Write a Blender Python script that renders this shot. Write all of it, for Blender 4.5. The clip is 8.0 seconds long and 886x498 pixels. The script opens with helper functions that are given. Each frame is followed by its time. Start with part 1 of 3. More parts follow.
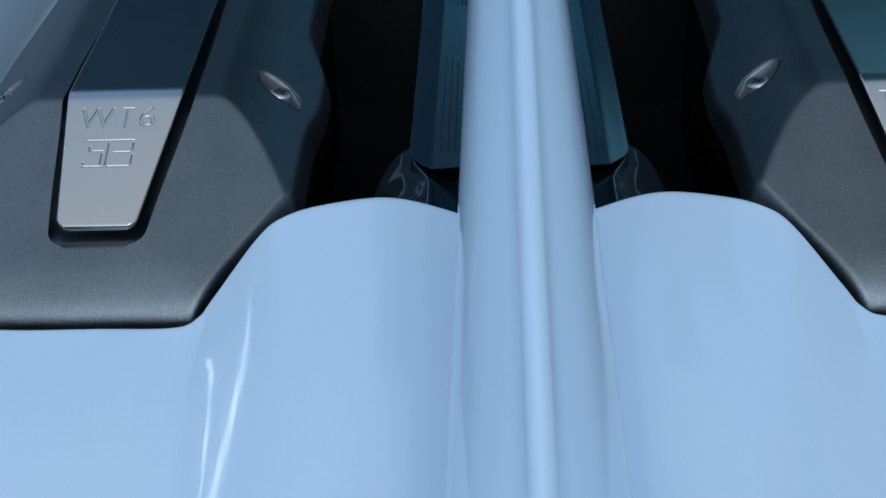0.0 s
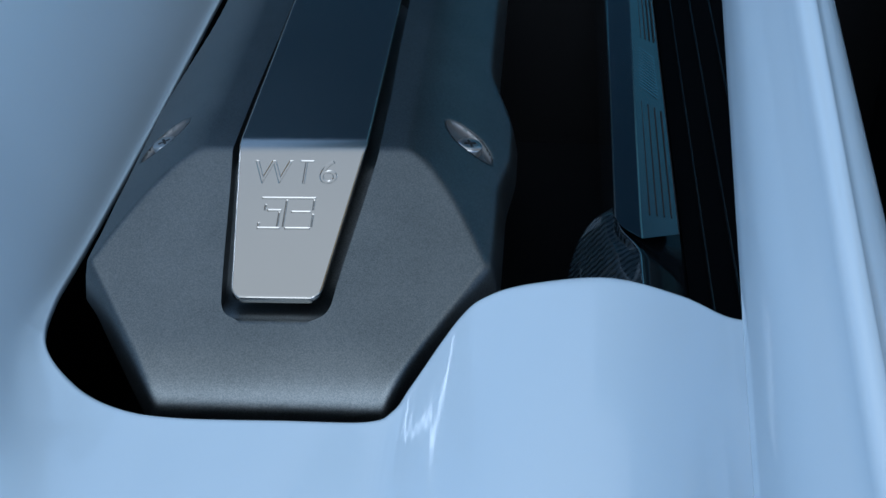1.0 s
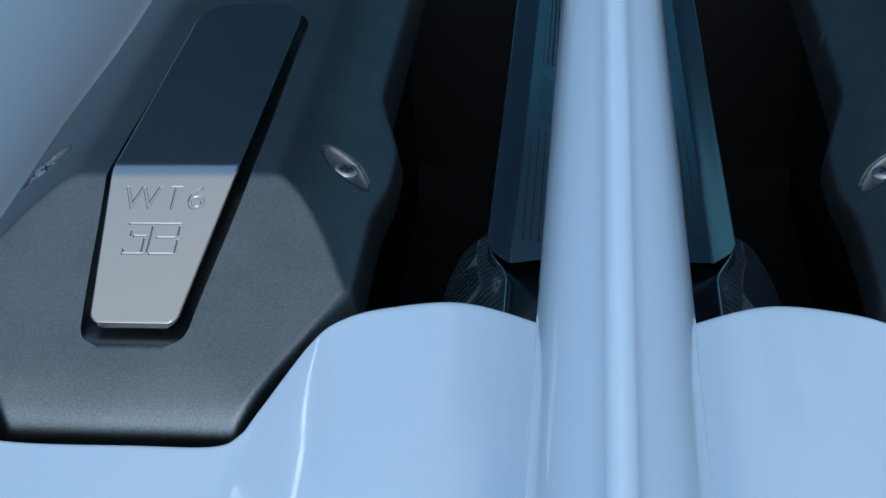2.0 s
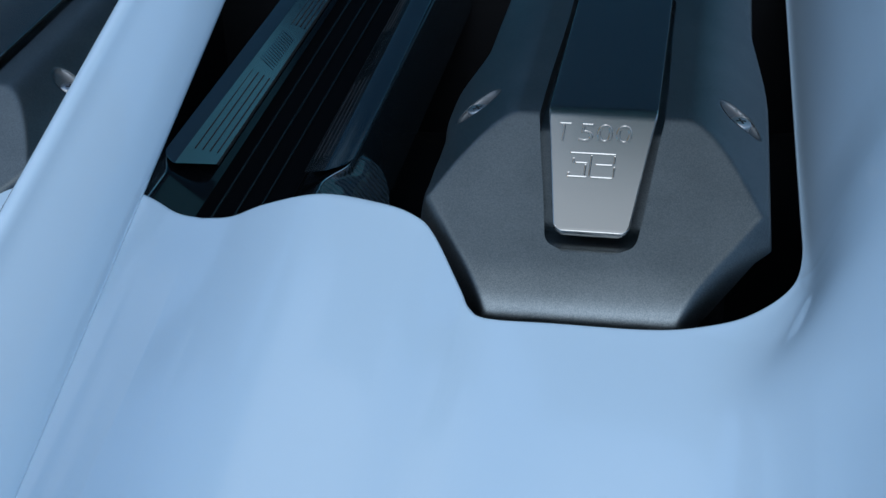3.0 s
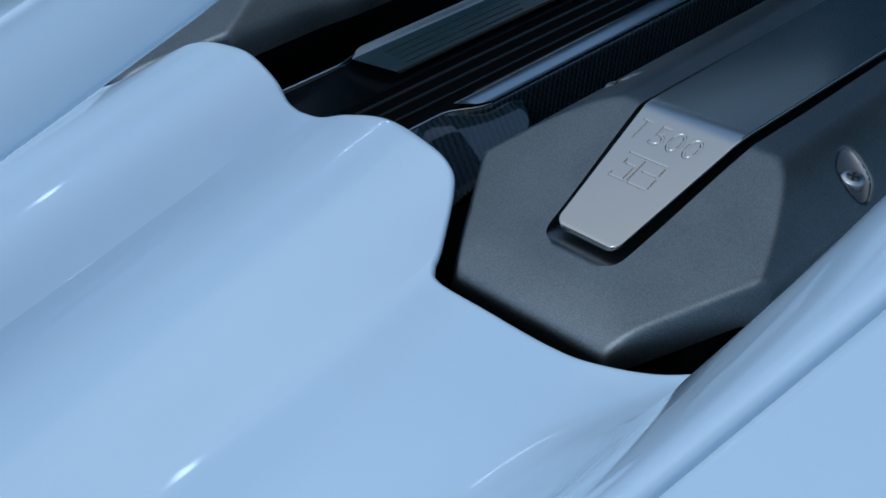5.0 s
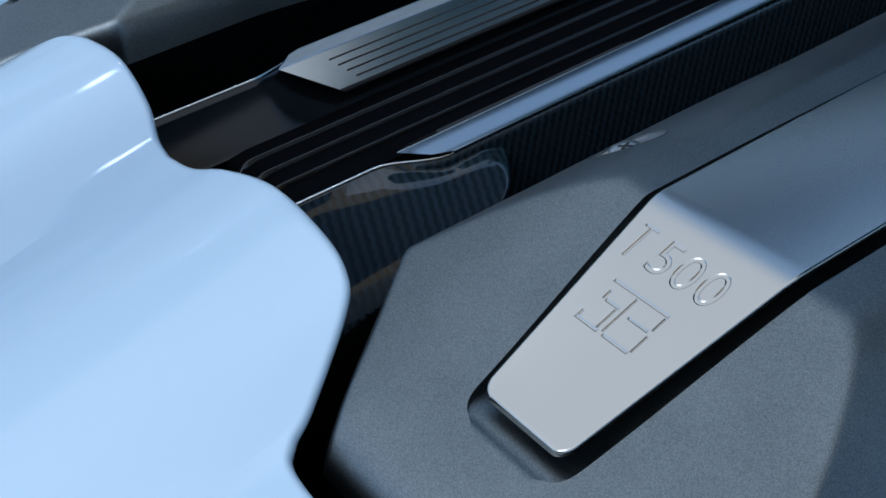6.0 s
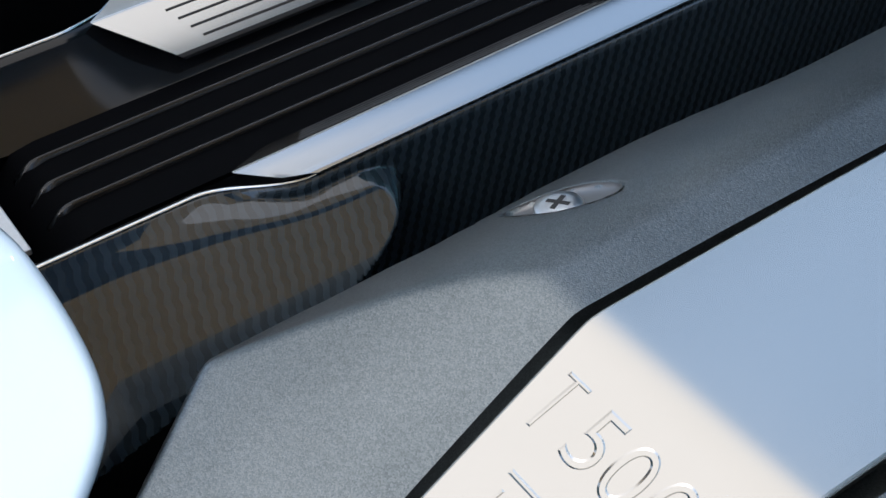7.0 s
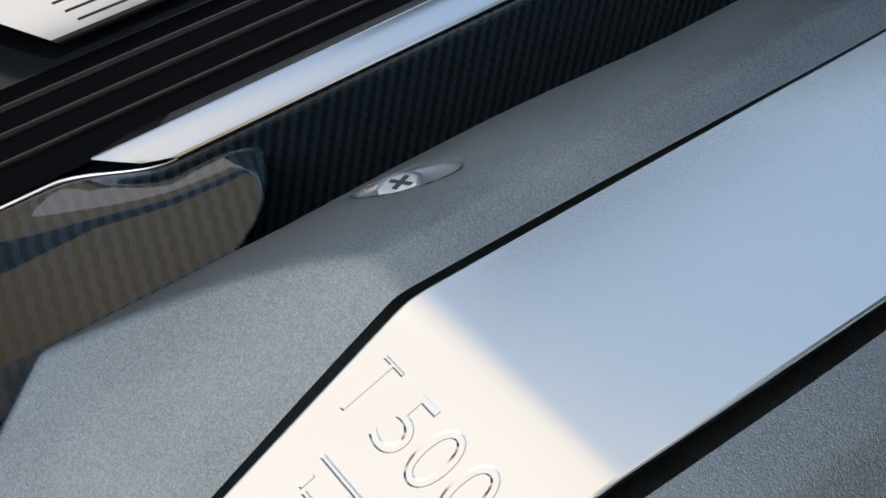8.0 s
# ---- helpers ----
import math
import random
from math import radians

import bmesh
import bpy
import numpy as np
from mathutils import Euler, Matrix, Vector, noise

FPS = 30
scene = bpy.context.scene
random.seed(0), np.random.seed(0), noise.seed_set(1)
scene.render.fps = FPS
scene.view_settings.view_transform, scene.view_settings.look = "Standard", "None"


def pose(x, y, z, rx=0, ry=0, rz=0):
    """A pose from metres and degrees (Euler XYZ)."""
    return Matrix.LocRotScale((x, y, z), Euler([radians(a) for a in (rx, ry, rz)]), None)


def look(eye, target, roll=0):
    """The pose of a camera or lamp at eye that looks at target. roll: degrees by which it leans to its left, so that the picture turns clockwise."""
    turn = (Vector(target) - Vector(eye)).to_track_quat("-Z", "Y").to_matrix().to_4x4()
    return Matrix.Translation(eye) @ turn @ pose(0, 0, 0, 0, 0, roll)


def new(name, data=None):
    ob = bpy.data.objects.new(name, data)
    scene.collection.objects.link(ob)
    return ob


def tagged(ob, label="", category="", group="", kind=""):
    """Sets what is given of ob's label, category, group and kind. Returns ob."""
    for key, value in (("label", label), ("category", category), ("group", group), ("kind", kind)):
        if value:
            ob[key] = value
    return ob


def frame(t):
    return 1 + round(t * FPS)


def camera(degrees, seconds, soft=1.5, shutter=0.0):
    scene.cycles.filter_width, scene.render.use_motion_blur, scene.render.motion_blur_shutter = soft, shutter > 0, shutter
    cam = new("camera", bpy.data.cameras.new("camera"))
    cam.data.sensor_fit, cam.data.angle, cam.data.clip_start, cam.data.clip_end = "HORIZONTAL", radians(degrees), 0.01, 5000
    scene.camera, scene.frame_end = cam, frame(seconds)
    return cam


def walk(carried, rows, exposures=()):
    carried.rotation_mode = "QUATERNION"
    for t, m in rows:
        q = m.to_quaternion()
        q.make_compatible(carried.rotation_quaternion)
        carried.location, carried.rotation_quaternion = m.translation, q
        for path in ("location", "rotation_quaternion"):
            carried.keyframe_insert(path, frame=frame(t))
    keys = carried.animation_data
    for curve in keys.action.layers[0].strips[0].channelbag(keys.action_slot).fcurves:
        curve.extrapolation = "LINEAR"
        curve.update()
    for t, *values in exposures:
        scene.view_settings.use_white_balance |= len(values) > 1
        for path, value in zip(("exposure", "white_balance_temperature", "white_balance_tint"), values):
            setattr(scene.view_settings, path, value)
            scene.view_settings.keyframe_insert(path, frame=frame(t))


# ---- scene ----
cam = camera(35.63, 8.0, soft=1.5)
PATH = [
    (0.0, pose(-0.0208, -0.8834, 1.4572, 55.850, 2.055, 1.104)),
    (0.5, pose(-0.0851, -0.8243, 1.4466, 56.073, 2.337, 2.915)),
    (1.0, pose(-0.1188, -0.7678, 1.4440, 55.677, 2.122, 4.278)),
    (1.2, pose(-0.1157, -0.7520, 1.4492, 55.361, 2.031, 4.882)),
    (2.3, pose(0.0604, -0.7759, 1.4405, 56.968, 2.924, 5.132)),
    (2.5, pose(0.1286, -0.8088, 1.4548, 56.846, 2.547, 5.762)),
    (3.0, pose(0.3566, -0.9608, 1.4777, 57.953, 2.058, 10.688)),
    (3.5, pose(0.5138, -0.9992, 1.4982, 58.856, 2.598, 18.821)),
    (4.0, pose(0.6234, -0.8519, 1.4734, 58.926, 1.885, 28.458)),
    (4.5, pose(0.7422, -0.7555, 1.4754, 57.904, 2.424, 38.644)),
    (4.7, pose(0.8022, -0.7400, 1.4785, 57.068, 2.768, 42.421)),
    (5.8, pose(0.7055, -0.4480, 1.4170, 53.400, 3.930, 51.990)),
    (6.0, pose(0.6145, -0.3678, 1.3698, 52.598, 3.835, 53.375)),
    (6.3, pose(0.5220, -0.2890, 1.3216, 50.300, 3.100, 54.930)),
    (6.5, pose(0.4904, -0.2658, 1.3058, 49.086, 2.113, 55.179)),
    (6.7, pose(0.4580, -0.2230, 1.2870, 48.120, 1.950, 55.600)),
    (7.0, pose(0.4449, -0.1839, 1.2856, 46.498, 1.659, 54.820)),
    (7.5, pose(0.4495, -0.1479, 1.2697, 46.198, 1.919, 54.045)),
    (8.0, pose(0.4720, -0.1402, 1.2856, 45.221, 2.554, 53.750)),
]
EXPOSURES = [(0.0, -0.05, 4930, 6), (2.5, 0.0, 4930, 6), (4.7, -0.14, 4860, 6), (6.0, 0.28, 5010, 7), (6.5, 0.76, 5400, 14), (7.0, 1.10, 5860, 12), (8.0, 1.24, 6060, 12)]
walk(cam, PATH, EXPOSURES)

# ---- light: soft overcast daylight ----
SUN_EL, SUN_ROT = radians(38), radians(176)
world = bpy.data.worlds.new("world")
scene.world = world
world.use_nodes = True
wn = world.node_tree
sky = wn.nodes.new("ShaderNodeTexSky")
sky.sky_type = "NISHITA"
sky.sun_disc = False
sky.sun_elevation, sky.sun_rotation = SUN_EL, SUN_ROT
sky.dust_density = 3.0
# bright cloud overhead and on the sun's side, clearer and bluer towards the horizon
way = wn.nodes.new("ShaderNodeTexCoord")
axes = wn.nodes.new("ShaderNodeSeparateXYZ")
wn.links.new(way.outputs["Generated"], axes.inputs[0])
rise = wn.nodes.new("ShaderNodeMapRange")
rise.interpolation_type = "SMOOTHSTEP"
rise.inputs[1].default_value, rise.inputs[2].default_value = 0.58, 0.80
lean = wn.nodes.new("ShaderNodeMath")
lean.operation = "MULTIPLY_ADD"
lean.inputs[1].default_value = -0.36
wn.links.new(axes.outputs[1], lean.inputs[0])
wn.links.new(axes.outputs[2], lean.inputs[2])
wn.links.new(lean.outputs[0], rise.inputs[0])
veil = wn.nodes.new("ShaderNodeMixRGB")
veil.inputs[1].default_value, veil.inputs[2].default_value = (3.8, 5.0, 6.6, 1), (10.6, 9.7, 8.3, 1)
wn.links.new(rise.outputs[0], veil.inputs[0])
haze = wn.nodes.new("ShaderNodeMixRGB")
haze.inputs[0].default_value = 0.65
wn.links.new(sky.outputs[0], haze.inputs[1])
wn.links.new(veil.outputs[0], haze.inputs[2])
wn.links.new(haze.outputs[0], wn.nodes["Background"].inputs[0])
wn.nodes["Background"].inputs[1].default_value = 0.115

sun_data = bpy.data.lights.new("sun", "SUN")
sun_data.energy, sun_data.angle, sun_data.color = 0.5, radians(40), (1.0, 0.95, 0.88)
sun = new("sun", sun_data)
sun_from = Vector((math.sin(SUN_ROT) * math.cos(SUN_EL), math.cos(SUN_ROT) * math.cos(SUN_EL), math.sin(SUN_EL)))
sun.matrix_world = look(sun_from * 20, (0, 0, 0))


# ---- materials ----
class Nodes:
    """A small helper round one node material."""

    def __init__(self, name):
        self.mat = bpy.data.materials.new(name)
        self.mat.use_nodes = True
        self.tree = self.mat.node_tree
        self.bsdf = self.tree.nodes["Principled BSDF"]
        self.coord = self.tree.nodes.new("ShaderNodeTexCoord").outputs["Object"]

    def add(self, kind, **props):
        node = self.tree.nodes.new(kind)
        for key, value in props.items():
            if key == "operation":
                node.operation = value
            elif key == "wave_type":
                node.wave_type = value
            elif key == "bands_direction":
                node.bands_direction = value
        return node

    def link(self, a, b):
        self.tree.links.new(a, b)

    def scaled(self, sx, sy, sz):
        node = self.add("ShaderNodeMapping")
        node.inputs["Scale"].default_value = (sx, sy, sz)
        self.link(self.coord, node.inputs["Vector"])
        return node.outputs[0]

    def noise(self, scale, detail=3.0, vector=None):
        node = self.add("ShaderNodeTexNoise")
        node.inputs["Scale"].default_value = scale
        node.inputs["Detail"].default_value = detail
        self.link(vector or self.coord, node.inputs["Vector"])
        return node.outputs["Fac"]

    def math(self, operation, a, b=0.0):
        node = self.add("ShaderNodeMath", operation=operation)
        for slot, value in ((0, a), (1, b)):
            if isinstance(value, (int, float)):
                node.inputs[slot].default_value = value
            else:
                self.link(value, node.inputs[slot])
        return node.outputs[0]

    def span(self, fac, low, high):
        node = self.add("ShaderNodeMapRange")
        self.link(fac, node.inputs[0])
        node.inputs[3].default_value, node.inputs[4].default_value = low, high
        return node.outputs[0]

    def mix(self, fac, a, b):
        node = self.add("ShaderNodeMixRGB")
        self.link(fac, node.inputs[0])
        node.inputs[1].default_value, node.inputs[2].default_value = (*a, 1), (*b, 1)
        return node.outputs[0]

    def bump(self, height, strength, distance):
        node = self.add("ShaderNodeBump")
        node.inputs["Strength"].default_value, node.inputs["Distance"].default_value = strength, distance
        self.link(height, node.inputs["Height"])
        self.link(node.outputs[0], self.bsdf.inputs["Normal"])

    def set(self, **values):
        for key, value in values.items():
            self.bsdf.inputs[key.replace("_", " ").title().replace("Ior", "IOR")].default_value = value
        return self


def white_paint():
    n = Nodes("white_paint")
    n.set(roughness=0.42, coat_weight=1.0, coat_roughness=0.07, coat_ior=1.5)
    big = n.noise(5.0, 2.0)
    n.link(n.mix(big, (0.525, 0.66, 0.785), (0.56, 0.69, 0.81)), n.bsdf.inputs["Base Color"])
    n.link(n.span(n.noise(900.0, 2.0), 0.36, 0.48), n.bsdf.inputs["Roughness"])
    return n.mat


def cast_shell():
    """Grey sand-textured coating of the engine covers."""
    n = Nodes("cast_shell")
    cell = n.add("ShaderNodeTexVoronoi")
    cell.inputs["Scale"].default_value = 2000.0
    n.link(n.coord, cell.inputs["Vector"])
    speck = n.add("ShaderNodeSeparateXYZ")
    n.link(cell.outputs["Color"], speck.inputs[0])
    blot = n.noise(22.0, 3.0)
    n.link(n.mix(n.math("ADD", n.math("MULTIPLY", speck.outputs[0], 0.5), n.math("MULTIPLY", blot, 0.5)), (0.090, 0.105, 0.113), (0.243, 0.267, 0.275)), n.bsdf.inputs["Base Color"])
    n.set(metallic=1.0)
    n.link(n.span(blot, 0.33, 0.37), n.bsdf.inputs["Roughness"])
    n.bump(n.math("SUBTRACT", 1.0, cell.outputs["Distance"]), 0.28, 0.0003)
    return n.mat


def brushed_metal():
    n = Nodes("brushed_aluminium")
    grain = n.noise(1500.0, 3.0, n.scaled(1.0, 0.02, 1.0))
    smudge = n.noise(16.0, 3.0)
    n.set(metallic=1.0)
    n.link(n.mix(smudge, (0.43, 0.43, 0.42), (0.46, 0.46, 0.45)), n.bsdf.inputs["Base Color"])
    n.link(n.span(n.math("ADD", n.math("MULTIPLY", grain, 0.5), n.math("MULTIPLY", smudge, 0.5)), 0.14, 0.18), n.bsdf.inputs["Roughness"])
    n.bump(grain, 0.005, 0.0003)
    return n.mat


def plate_metal():
    """Satin aluminium strip, finely brushed along its length."""
    n = Nodes("plate_aluminium")
    smudge = n.noise(16.0, 3.0)
    n.set(metallic=1.0)
    n.link(n.mix(smudge, (0.475, 0.462, 0.427), (0.515, 0.498, 0.462)), n.bsdf.inputs["Base Color"])
    grain = n.noise(1300.0, 3.0, n.scaled(1.0, 0.03, 1.0))
    n.link(n.math("ADD", n.span(smudge, 0.15, 0.19), n.math("MULTIPLY", grain, 0.03)), n.bsdf.inputs["Roughness"])
    return n.mat


def plain(name, colour, rough, metal=0.0, bump=0.0, scale=400.0, coat=0.0, vary=0.25, gloss=0.5):
    n = Nodes(name)
    f = n.noise(scale, 3.0)
    broad = n.noise(9.0, 3.0)
    low = tuple(c * (1 - vary) for c in colour)
    high = tuple(min(1.0, c * (1 + vary)) for c in colour)
    n.link(n.mix(n.math("ADD", n.math("MULTIPLY", f, 0.5), n.math("MULTIPLY", broad, 0.5)), low, high), n.bsdf.inputs["Base Color"])
    n.set(metallic=metal, coat_weight=coat, coat_roughness=0.03)
    n.bsdf.inputs["Specular IOR Level"].default_value = gloss
    n.link(n.span(broad, rough * 0.85, min(1.0, rough * 1.15)), n.bsdf.inputs["Roughness"])
    if bump:
        n.bump(f, bump, 0.0005)
    return n.mat


def carbon_fibre():
    """Twill weave under clear lacquer: serrated columns five millimetres apart along the wall."""
    n = Nodes("carbon_fibre")
    split = n.add("ShaderNodeSeparateXYZ")
    n.link(n.coord, split.inputs[0])
    column, tooth = 0.0060, 0.0024
    zig = n.math("PINGPONG", n.math("DIVIDE", split.outputs[2], tooth), 1.0)
    across = n.math("ADD", n.math("DIVIDE", split.outputs[1], column), n.math("SUBTRACT", n.math("MULTIPLY", zig, 0.18), n.math("MULTIPLY", split.outputs[2], 0.3 / column)))
    top = n.math("LESS_THAN", n.math("FRACT", across), 0.5)
    fibre = n.noise(900.0, 2.0)
    shade = n.math("ADD", n.math("MULTIPLY", top, 0.8), n.math("MULTIPLY", fibre, 0.2))
    n.link(n.mix(shade, (0.007, 0.012, 0.0165), (0.018, 0.0275, 0.037)), n.bsdf.inputs["Base Color"])
    n.bsdf.inputs["Specular IOR Level"].default_value = 0.06
    n.link(n.span(top, 0.45, 0.36), n.bsdf.inputs["Roughness"])
    n.set(metallic=0.0, coat_weight=1.0, coat_roughness=0.012, coat_ior=1.65)
    return n.mat


def concrete():
    n = Nodes("pale_concrete")
    a, b = n.noise(0.7, 4.0), n.noise(60.0, 4.0)
    n.link(n.mix(n.math("ADD", n.math("MULTIPLY", a, 0.6), n.math("MULTIPLY", b, 0.4)), (0.36, 0.34, 0.31), (0.48, 0.455, 0.42)), n.bsdf.inputs["Base Color"])
    n.set(roughness=0.85)
    n.bump(b, 0.3, 0.004)
    return n.mat


WHITE = white_paint()
SHELL = cast_shell()
METAL = brushed_metal()
PLATE = plate_metal()
CARBON = carbon_fibre()
CONCRETE = concrete()
BLACK = plain("black_plastic", (0.004, 0.0045, 0.0055), 0.6, bump=0.25, scale=1200.0, gloss=0.06)
DULL_BLACK = plain("dull_black_panel", (0.0012, 0.0014, 0.0020), 0.55, bump=0.1, scale=900.0, gloss=0.02)
SATIN_BLACK = plain("satin_black_cover", (0.003, 0.0033, 0.004), 0.22, bump=0.02, scale=900.0, gloss=0.5)
LACQUER = plain("black_lacquer", (0.003, 0.0035, 0.0045), 0.12, scale=500.0, gloss=0.35)
STEEL = plain("bright_zinc_steel", (0.55, 0.56, 0.57), 0.3, metal=1.0, bump=0.05)
DARK_WALL = plain("dark_render", (0.005, 0.040, 0.085), 0.8, scale=40.0)
TAB = plain("pale_satin_metal", (0.55, 0.56, 0.56), 0.38, metal=0.8)
# black that stands in for shade in gaps, grooves and slots
GAP = plain("shade_black", (0.008, 0.008, 0.009), 0.6)
PALE_TEAL = plain("pale_teal_render", (0.24, 0.56, 0.68), 0.8, scale=40.0)
TEAL_WALL = plain("teal_render", (0.04, 0.15, 0.23), 0.8, scale=40.0)
GREY_WALL = plain("pale_render", (0.72, 0.76, 0.78), 0.8, scale=40.0)
UNSEEN_CANOPY = plain("unseen_canopy", (0.05, 0.18, 0.25), 0.8, scale=20.0)
TAN_WALL = plain("tan_render", (0.80, 0.55, 0.28), 0.85, scale=30.0)
TUBE = bpy.data.materials.new("lit_tube")
TUBE.use_nodes = True
TUBE.node_tree.nodes["Principled BSDF"].inputs["Emission Color"].default_value = (1.0, 0.98, 0.95, 1.0)
TUBE.node_tree.nodes["Principled BSDF"].inputs["Emission Strength"].default_value = 13.0
SCOOP = plain("machined_alloy", (0.20, 0.205, 0.21), 0.48, metal=1.0, bump=0.02, scale=700.0, vary=0.08)
CHROME = plain("polished_chrome", (0.85, 0.86, 0.87), 0.08, metal=1.0, vary=0.03)


# ---- mesh helpers ----
def mesh_object(name, verts, faces, material, smooth=True, parent=None, label=""):
    me = bpy.data.meshes.new(name)
    me.from_pydata(verts, [], faces)
    me.validate()
    bm = bmesh.new()
    bm.from_mesh(me)
    bmesh.ops.recalc_face_normals(bm, faces=bm.faces)
    bm.to_mesh(me)
    bm.free()
    if smooth:
        me.polygons.foreach_set("use_smooth", [True] * len(me.polygons))
    me.materials.append(material)
    ob = new(name, me)
    if parent:
        ob.parent = parent
    if label:
        ob["label"] = label
    return ob


def sharpen(ob, degrees):
    me = ob.data
    me.set_sharp_from_angle(angle=radians(degrees))
    return ob


def part(name, bm, material, parent, label="", smooth=False):
    me = bpy.data.meshes.new(name)
    bmesh.ops.recalc_face_normals(bm, faces=bm.faces)
    bm.to_mesh(me)
    bm.free()
    if smooth:
        me.polygons.foreach_set("use_smooth", [True] * len(me.polygons))
    me.materials.append(material)
    ob = new(name, me)
    ob.parent = parent
    if label:
        ob["label"] = label
    return ob


def grid_faces(rows, cols, closed=False):
    faces = []
    for i in range(rows - 1):
        for j in range(cols - (0 if closed else 1)):
            k = (j + 1) % cols
            faces.append((i * cols + j, i * cols + k, (i + 1) * cols + k, (i + 1) * cols + j))
    return faces


def catmull(points, steps):
    """A smooth curve through the control points."""
    pts = [Vector(p) for p in points]
    pts = [pts[0] * 2 - pts[1]] + pts + [pts[-1] * 2 - pts[-2]]
    out = []
    for i in range(1, len(pts) - 2):
        a, b, c, d = pts[i - 1:i + 3]
        for k in range(steps):
            t = k / steps
            out.append(0.5 * ((2 * b) + (c - a) * t + (2 * a - 5 * b + 4 * c - d) * t * t + (3 * b - a - 3 * c + d) * t ** 3))
    out.append(pts[-2])
    return out


def ramp(x, a, b):
    t = min(1.0, max(0.0, (x - a) / (b - a)))
    return t * t * (3 - 2 * t)


def smin(a, b, r):
    """The lower of two heights, with a rounded crease."""
    h = max(r - abs(a - b), 0.0) / r
    return min(a, b) - h * h * r * 0.25


def empty(name, at=(0, 0, 0)):
    ob = new(name)
    ob.empty_display_size = 0.1
    ob.location = at
    return ob


def box(bm, x0, x1, y0, y1, z0, z1, bevel=0.0):
    verts = [bm.verts.new((x, y, z)) for x in (x0, x1) for y in (y0, y1) for z in (z0, z1)]
    fs = [(0, 1, 3, 2), (4, 6, 7, 5), (0, 4, 5, 1), (2, 3, 7, 6), (0, 2, 6, 4), (1, 5, 7, 3)]
    faces = [bm.faces.new([verts[i] for i in f]) for f in fs]
    if bevel:
        edges = list({e for f in faces for e in f.edges})
        bmesh.ops.bevel(bm, geom=edges, offset=bevel, segments=2, affect="EDGES", profile=0.5)


# ---- ground ----
def build_ground():
    s = 400.0
    n = 24
    verts = [(-s + 2 * s * i / n, -s + 2 * s * j / n, 0.0) for i in range(n + 1) for j in range(n + 1)]
    ob = mesh_object("ground", verts, grid_faces(n + 1, n + 1), CONCRETE, smooth=False)
    tagged(ob, "pale concrete yard under the parked car", "ground", kind="structure")


build_ground()


def build_unseen_walls():
    """Walls and canopy added out of view, to shape reflections in paint and metal."""
    for name, span, mat, label in (("wall_north", (-4.7, 6.0, 7.0, 7.3, 2.91, 4.4), DARK_WALL, "unseen dark blue-grey wall, added for dark reflections"),
                                   ("wall_north", (1.5, 6.0, 6.98, 7.3, 4.41, 6.7), PALE_TEAL, "unseen wall's pale teal top, added to brighten the rail's reflection"),
                                   ("wall_north", (-4.7, 1.49, 7.0, 7.3, 4.41, 6.7), DARK_WALL, "unseen wall's dark blue-grey top, added for dark reflections"),
                                   ("wall_north", (-4.7, 6.0, 6.96, 7.3, 0.0, 2.9), TEAL_WALL, "unseen wall's teal foot, added to brighten the rails' reflections"),
                                   ("wall_west", (-4.7, -4.4, -1.0, 3.39, 0.0, 5.0), GREY_WALL, "unseen pale side wall with a strip light, added for pale reflections"),
                                   ("wall_west", (-4.7, -4.4, 3.4, 6.95, 0.0, 6.9), DARK_WALL, "unseen side wall's dark end, added to darken the plate's reflection"),
                                   ("wall_east", (6.01, 6.3, -0.45, 5.4, 0.0, 7.59), TAN_WALL, "unseen tan side wall, added for the carbon's tan reflection"),
                                   ("wall_east", (6.03, 6.3, -0.45, 5.4, 7.60, 10.6), DARK_WALL, "dark band on the unseen tan wall, added for the carbon's dark reflection"),
                                   ("wall_east", (6.01, 6.3, -0.45, 5.4, 10.61, 18.0), TAN_WALL, "unseen tan wall's upper part, added for the carbon's tan reflection"),
                                   ("ceiling", (-1.6, 3.2, 3.7, 7.3, 6.71, 6.9), UNSEEN_CANOPY, "unseen dark canopy, added to darken reflections"),
                                   ("ceiling", (-0.4, 1.7, 2.75, 3.69, 6.73, 6.9), UNSEEN_CANOPY, "unseen canopy step, added to darken the left rail's reflection")):
        bm = bmesh.new()
        box(bm, *span, 0.02)
        me = bpy.data.meshes.new(name)
        bm.to_mesh(me)
        bm.free()
        me.materials.append(mat)
        tagged(new(name, me), label, name.split("_")[0], kind="structure")


build_unseen_walls()


def build_strip_light():
    """The yard's long lamp, seen as a streak in the paint."""
    lamp = empty("strip_light", (-4.4, 2.6, 4.55))
    tagged(lamp, "long white strip light fixed to the pale wall", "lamp")
    bm = bmesh.new()
    box(bm, 0.002, 0.06, -1.0, 1.0, -0.035, 0.035, 0.01)
    part("housing", bm, STEEL, lamp)
    bm = bmesh.new()
    box(bm, 0.05, 0.10, -0.95, 0.95, -0.022, 0.022, 0.006)
    part("tube", bm, TUBE, lamp, "glowing white diffuser")


build_strip_light()


